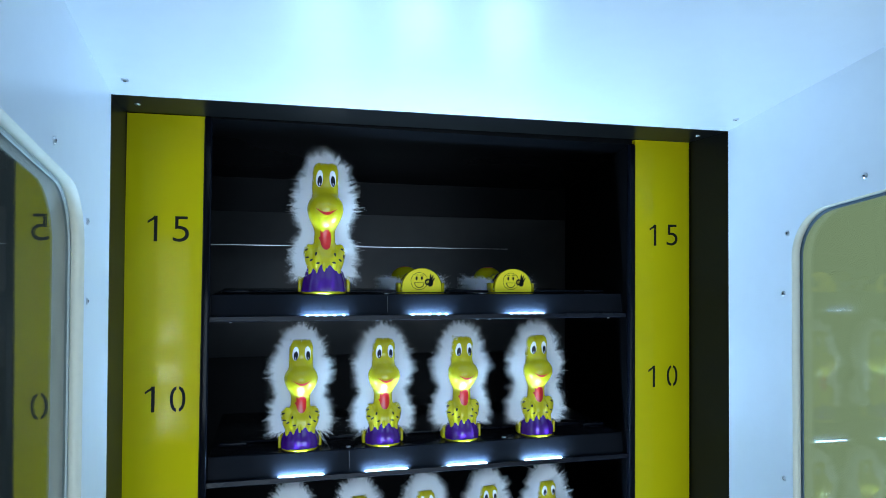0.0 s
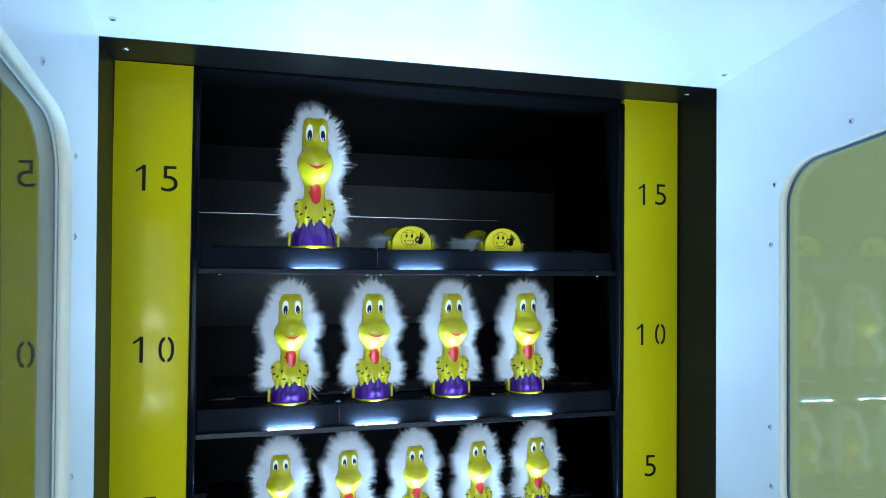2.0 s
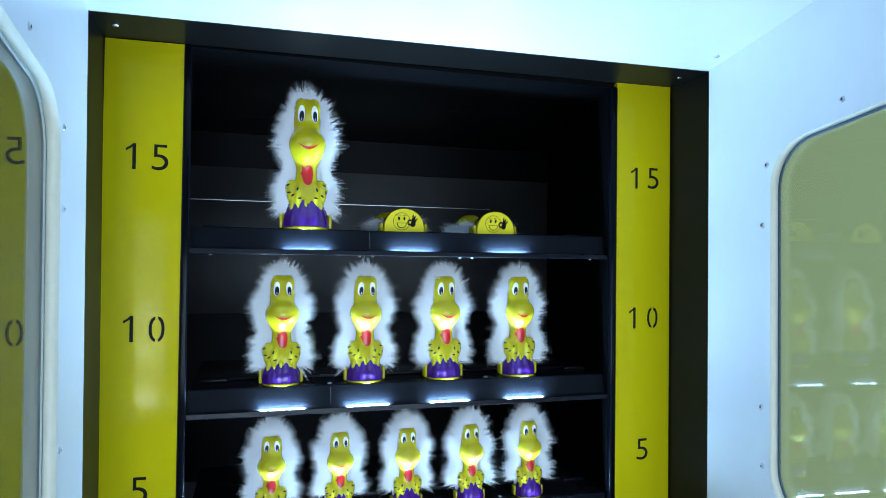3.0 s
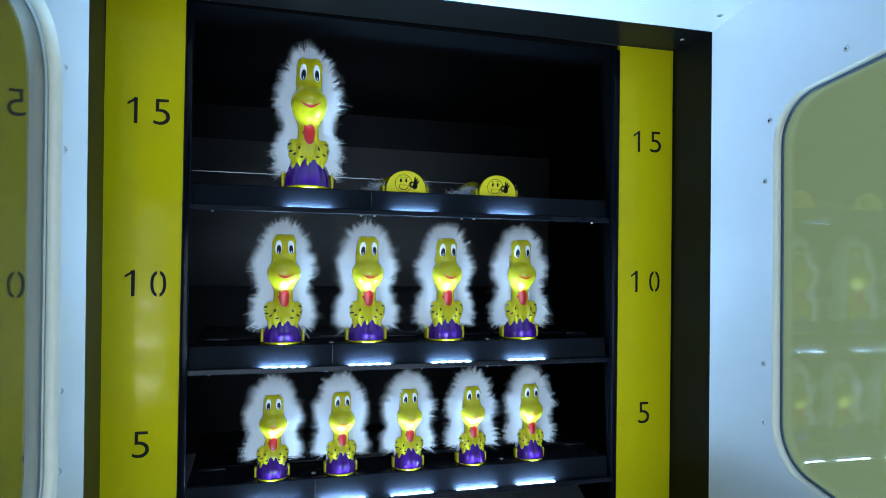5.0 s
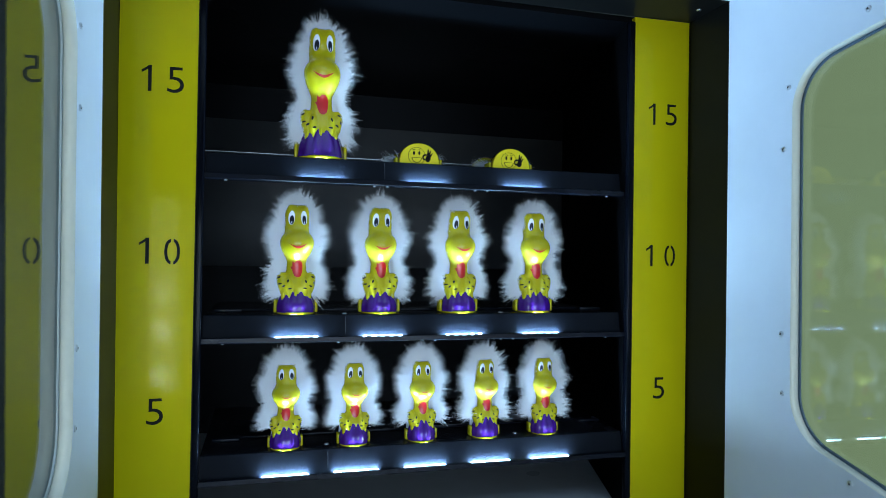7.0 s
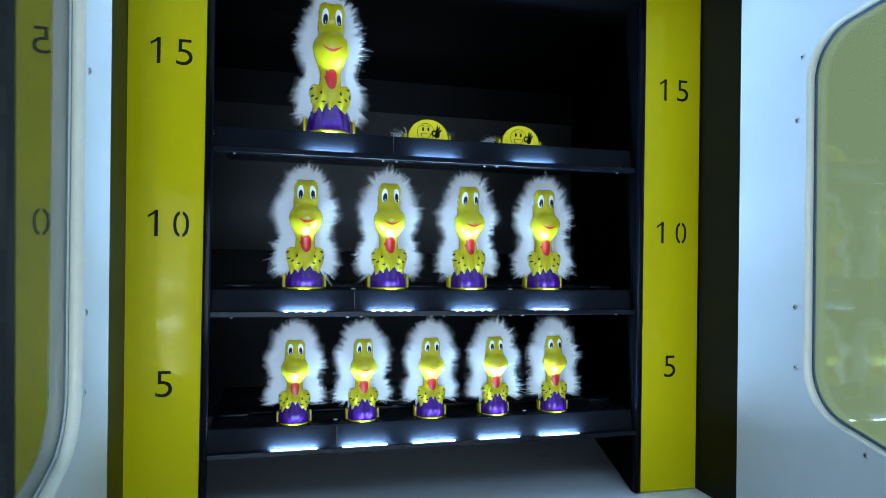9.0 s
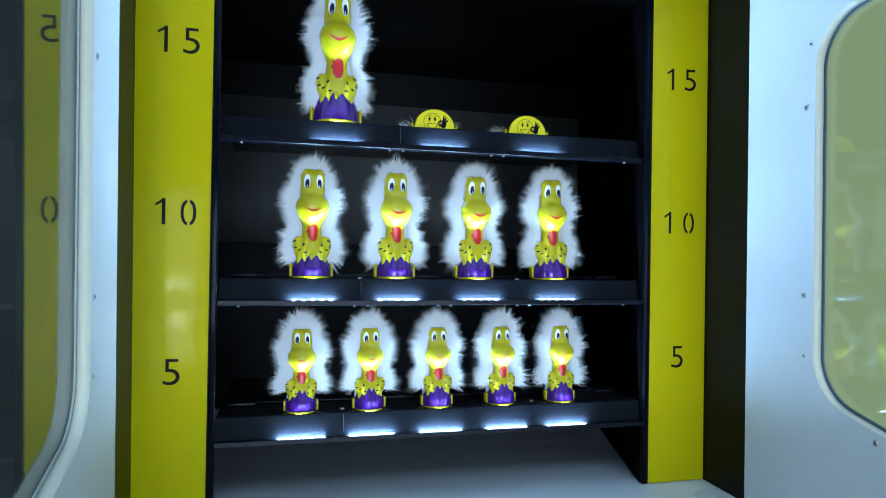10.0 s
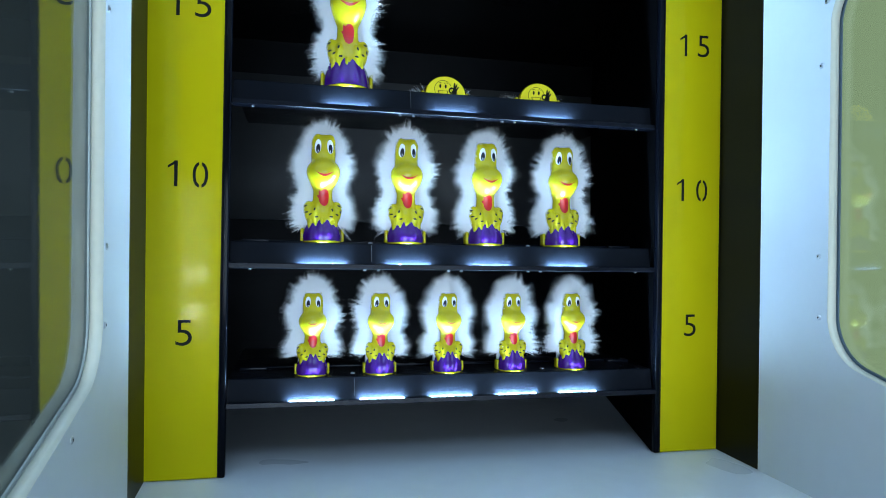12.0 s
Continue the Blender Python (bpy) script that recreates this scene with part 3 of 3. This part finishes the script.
def fur(pile, rng, style, lying):
    """Long white fur in tufts round the back, sides and crown."""
    foot = 0.040 + 0.028 * (1 - style.droop)

    def hood(s):
        """Root (x, z) and outward way along the inverted U, s from 0 to 1."""
        if s < 0.36:
            z = foot + (s / 0.36) * (0.187 - foot)
            return Vector((-0.034 + 0.003 * math.sin(z * 60), 0, z)), Vector((-1, 0, 0.10 + 0.3 * (z / 0.19) - 0.25 * (1 - z / 0.19)))
        if s > 0.64:
            z = foot + ((1 - s) / 0.36) * (0.187 - foot)
            return Vector((0.034 - 0.003 * math.sin(z * 60), 0, z)), Vector((1, 0, 0.10 + 0.3 * (z / 0.19) - 0.25 * (1 - z / 0.19)))
        a = math.pi * (1 - (s - 0.36) / 0.28)
        return Vector((0.031 * math.cos(a), 0, 0.187 + 0.066 * math.sin(a))), Vector((math.cos(a), 0, 0.35 + math.sin(a)))
    verts, faces, normals = [], [], []

    def strand(root, tip, width, sag, out):
        """One hair; it is shaded with the soft outward way of the whole coat."""
        way = tip - root
        side = way.cross(Vector((rng.gauss(0, 0.5), 1, rng.gauss(0, 0.5)))).normalized() * width
        if way.cross(side).dot(out) > 0:
            side = -side
        mid = root + way * 0.55 + sag * 0.4
        o = len(verts)
        end = tip + sag
        verts.extend((root - side, root + side, mid - side * 0.75, mid + side * 0.75, end))
        normals.extend([tuple(out)] * 5)
        faces.extend(((o, o + 1, o + 3, o + 2), (o + 2, o + 3, o + 4)))
    for c in range(2300):
        s = rng.random()
        v = rng.random() ** 1.15
        p, d = hood(s)
        root = p * (1.0 if v < 0.55 else 1.0 - (v - 0.55) * 0.9)
        root.z = p.z - (0.0 if v < 0.55 else (v - 0.55) * 0.01)
        crown = max(0.0, 1 - abs(s - 0.5) / 0.16)
        root.y = 0.028 + 0.042 * v + 0.006 * crown * (1 - v)
        d = d.normalized()
        out = (d * 0.38 + Vector((0, -0.95 + 0.2 * v, 0.05))).normalized()
        if lying:
            out = Vector((d.x * 0.4, -0.6, -0.7)).normalized()
        d = d + Vector((0, -0.30 + 0.95 * v + 0.15 * crown * (1 - v), 0)) + Vector((rng.gauss(0, 0.24), rng.gauss(0, 0.2), rng.gauss(0, 0.28)))
        low = max(0.0, 1 - p.z / 0.085) * (1 if abs(p.x) > 0.02 else 0)
        d.z -= 1.1 * style.droop * low * rng.random()
        d.normalize()
        narrow = 1 - style.waist * math.exp(-((p.z - 0.118) / 0.020) ** 2)
        ln = (rng.uniform(0.028, 0.050) + 0.012 * style.droop * low) * style.fur_len * narrow * (1.20 if rng.random() < 0.25 else 0.94)
        sag = Vector((0, 0, -0.003 - 0.006 * rng.random() * (0.4 + low)))
        tip = root + d * ln
        loose = rng.choice((0.0010, 0.0020, 0.0040))
        for _ in range(8):
            r = root + Vector((rng.gauss(0, 0.0035), rng.gauss(0, 0.0035), rng.gauss(0, 0.0045)))
            t = tip + Vector((rng.gauss(0, loose), rng.gauss(0, loose), rng.gauss(0, loose))) - d * rng.random() ** 1.4 * 0.018
            strand(r, t, rng.uniform(0.00014, 0.00030), sag * rng.uniform(0.5, 1.3), out)
    for _ in range(40):
        # stray long hairs
        p, d = hood(rng.random())
        p.y = 0.05
        d = (d.normalized() + Vector((rng.gauss(0, 0.5), rng.gauss(0, 0.3), rng.gauss(0, 0.5)))).normalized()
        strand(p, p + d * rng.uniform(0.040, 0.058) * style.fur_len, 0.0003, Vector((0, 0, -0.006)), Vector((d.x * 0.6, -0.8, 0.2)).normalized())
    pile.add(verts, faces, M_FUR, True, normals)
    # fleece backing behind the figure
    n, k = 20, 12
    ve, fa = [], []
    for i in range(k + 1):
        z = 0.030 + 0.226 * i / k
        w = 0.040 * (1 - 0.12 * math.sin(z * 30)) * math.sqrt(max(0.02, 1 - max(0, (z - 0.16) / 0.098) ** 2.4))
        for j in range(n):
            a = 2 * math.pi * j / n
            ve.append((w * math.cos(a), 0.057 + 0.014 * math.sin(a) * (w / 0.04), z))
    for i in range(k):
        for j in range(n):
            fa.append((i * n + j, i * n + (j + 1) % n, (i + 1) * n + (j + 1) % n, (i + 1) * n + j))
    fa.append(tuple(range(k * n, (k + 1) * n)))
    pile.add(ve, fa, M_FUR)


def figure_mesh(seed, row, lying=False):
    rng = random.Random(seed)
    style = STYLES[row]
    sx, sz, fw = style.sx, style.sz, style.foot_w
    body_v, body_f, tree = BODIES[row]
    p = Pile()
    p.add(body_v, body_f, M_YELLOW)
    # purple lobed foot
    n, k = 64, 10
    ve, fa = [], []
    for i in range(k + 1):
        t = i / k
        r = (1 - 0.33 * t ** 1.9) * (1 + 0.10 * math.sin(math.pi * min(1.0, t * 1.3)) * (1 - fw) * 5)
        for j in range(n):
            a = 2 * math.pi * j / n
            ridge = abs(math.cos(5.5 * a + 0.3)) ** 0.8
            lobe = 0.965 + 0.055 * ridge * (1 - 0.3 * t)
            z = 0.004 + (0.049 + 0.007 * ridge) * style.foot_h * t
            x, y = 0.0445 * fw * r * lobe * math.cos(a), 0.034 + (0.033 if math.sin(a) < 0 else 0.017) * r * lobe * math.sin(a)
            ve.append((x, y, z))
    for i in range(k):
        for j in range(n):
            fa.append((i * n + j, i * n + (j + 1) % n, (i + 1) * n + (j + 1) % n, (i + 1) * n + j))
    fa.append(tuple(range(k * n, (k + 1) * n)))
    p.add(ve, fa, M_PURPLE)
    # yellow sole and heel plate
    d = dee(0.0440 * fw, -0.0015, 0.050)
    m = len(d)
    inner = [(x * 0.96, 0.03 + (y - 0.03) * 0.96) for x, y in d]
    rings = [(inner, 0.0), (d, 0.0012), (d, 0.0040), (inner, 0.0052)]
    ve = [(x, y, z) for q, z in rings for x, y in q]
    fa = [(r * m + i, r * m + (i + 1) % m, (r + 1) * m + (i + 1) % m, (r + 1) * m + i) for r in range(3) for i in range(m)]
    p.add(ve, fa, M_YELLOW)
    p.add([(x, y, 0.0) for x, y in inner], [tuple(range(m))[::-1]], M_SOLE, False)
    p.add([(x, y, 0.0052) for x, y in inner], [tuple(range(m))], M_YELLOW, False)
    for sgn in (-1, 1):
        b = box(sgn * 0.0475 * fw - 0.0032, sgn * 0.0475 * fw + 0.0032, 0.030, 0.0525, 0.003, 0.034, 0.0022)
        p.add([v.co.copy() for v in b.verts], [[v.index for v in f.verts] for f in b.faces], M_YELLOW) if b.verts.index_update() is None else None
        b.free()
    b = box(-0.047 * fw, 0.047 * fw, 0.046, 0.0528, 0.003, 0.032, 0.002)
    b.verts.index_update()
    p.add([v.co.copy() for v in b.verts], [[v.index for v in f.verts] for f in b.faces], M_YELLOW)
    b.free()
    underside(p)
    # painted eyes, mouth, bib and spots
    for s in (-1, 1):
        painted(p, tree, oval(s * 0.0128, 0.2265, 0.0066, 0.0165, s * 3), M_WHITE, 0.0005)
        painted(p, tree, oval(s * 0.0128 + 0.0006, 0.2215, 0.0043, 0.0108, s * 3), M_PUPIL, 0.0010)
        # narrow white oval laid on the pupil as a painted glint
        painted(p, tree, oval(s * 0.0128 + 0.0004, 0.2155, 0.0008, 0.0030, s * 3, 10), M_WHITE, 0.0014)
    q = 14
    smile = [((-0.0205 + 0.041 * i / q) * style.smile, 0.1665 - 0.0078 * style.smile * math.sin(math.pi * i / q)) for i in range(q + 1)]
    sv = [on_body(tree, x, z, 0.0006) for x, z in smile] + [on_body(tree, x, 0.1665 - 0.0128 * style.smile * math.sin(math.pi * i / q) - 0.0003, 0.0006) for i, (x, z) in enumerate(smile)]
    p.add(sv, [(i, i + 1, q + 2 + i, q + 1 + i) for i in range(q)], M_RED)
    bib = [(-0.010, 0.124), (-0.006, 0.1205), (-0.001, 0.1250), (0.005, 0.1255), (0.0095, 0.121), (0.0112, 0.112), (0.0108, 0.100), (0.0085, 0.091), (0.004, 0.0865), (-0.001, 0.0865),
           (-0.0055, 0.090), (-0.0085, 0.097), (-0.0100, 0.104), (-0.0135, 0.1105), (-0.0098, 0.1125)]
    painted(p, tree, bib, M_RED, 0.0006, (0.001, 0.105))
    for x, z, t in ((-0.0365, 0.086, 30), (-0.0345, 0.071, 10), (-0.0185, 0.078, 75), (-0.0145, 0.060, 10), (0.0185, 0.077, 105), (0.0165, 0.061, 170), (0.0335, 0.087, 150), (0.0365, 0.073, 100), (-0.027, 0.066, 40), (0.029, 0.066, 140)):
        painted(p, tree, oval(x, z, 0.0040, 0.0019, t, 10), M_PUPIL, 0.0005)
    start = len(p.v)
    fur(p, rng, style, lying)
    me = bpy.data.meshes.new("toy_figure")
    # a lying figure presses its fur flat against the shelf
    me.from_pydata([(x * sx, (min(y, 0.0495 + 0.002 * (y - 0.05)) if lying else y) * sx, z * (style.fur_z if i >= start else sz)) for i, (x, y, z) in enumerate(p.v)], [], p.f)
    for m in DOLL_MATS:
        me.materials.append(m)
    me.polygons.foreach_set("material_index", p.m)
    me.polygons.foreach_set("use_smooth", p.s)
    me.normals_split_custom_set_from_vertices(p.n)
    me.update()
    return me


DOWN = {(0, 1), (0, 2)}
rng = random.Random(5)
for r, (z, xs, y) in enumerate(zip(ROWS_Z, ROWS_X, ROWS_Y)):
    for i, x in enumerate(xs):
        me = figure_mesh(100 * r + i, r, (r, i) in DOWN)
        ob = new("toy_figure", me)
        if (r, i) in DOWN:
            hinge = 0.100
            ob.matrix_world = Matrix.Translation((x, hinge, z + 0.001)) @ pose(0, 0, 0, -90, 0, rng.uniform(-2, 2)) @ Matrix.Translation((0, -0.050 * STYLES[r].sx, 0))
            tagged(ob, "yellow glossy toy figure with white fur, knocked flat on its back", "toy figure", "target figures")
        else:
            ob.matrix_world = Matrix.Translation((x, y - 0.0055, z + 0.0005)) @ pose(0, 0, 0, 0, 0, rng.uniform(-2.5, 2.5))
            tagged(ob, "glossy yellow toy figure with white fur and purple foot, standing", "toy figure", "target figures")

# plinth that carries the playing box
tagged(part("cabinet_base", box(XL - 0.02, XR + 0.02, YM, 0.87, -0.95, -0.021, 0.004), BLACK), "plain black cabinet base under the deck", "cabinet base")

# ---- the hall round the cabinet ----
HX0, HX1, HY0, HY1, HZ0, HZ1 = -3.2, 4.2, -5.0, 1.0, -0.95, 2.42
tagged(part("hall_floor", box(HX0, HX1, HY0, HY1, HZ0 - 0.05, HZ0), GRIME), "dark hall floor", "floor", kind="structure")
tagged(part("hall_ceiling", box(HX0, HX1, HY0, HY1, HZ1, HZ1 + 0.05), GRIME), "dark hall ceiling", "ceiling", kind="structure")
for nm, b in (("wall_hall_west", (HX0 - 0.1, HX0, HY0, HY1)), ("wall_hall_east", (HX1, HX1 + 0.1, HY0, HY1)), ("wall_hall_south", (HX0, HX1, HY0 - 0.1, HY0)), ("wall_hall_north", (HX0, HX1, HY1, HY1 + 0.1))):
    tagged(part(nm, box(*b, HZ0, HZ1), GRIME), "plain dark hall wall", "wall", kind="structure")
# self-lit sheets added outside both windows to tint the view through the panes
tagged(part("backdrop", box(1.75, 1.77, -1.6, 0.9, -0.95, 1.9), OUTSIDE), "plain olive self-lit backdrop added outside the window", "backdrop", kind="structure")
tagged(part("backdrop", box(-2.2, -2.18, -3.0, 0.9, -0.95, 1.9), OUTWEST), "dim grey-green self-lit backdrop added outside the window", "backdrop", kind="structure")
for z in (0.18, -0.16, -0.55):
    tagged(part("light_bar", box(-0.71, -0.61, HY0, HY0 + 0.07, z - 0.022, z + 0.022, 0.004), LIGHTBAR), "short lit white light bar on the hall wall", "light bar", "hall light bars")
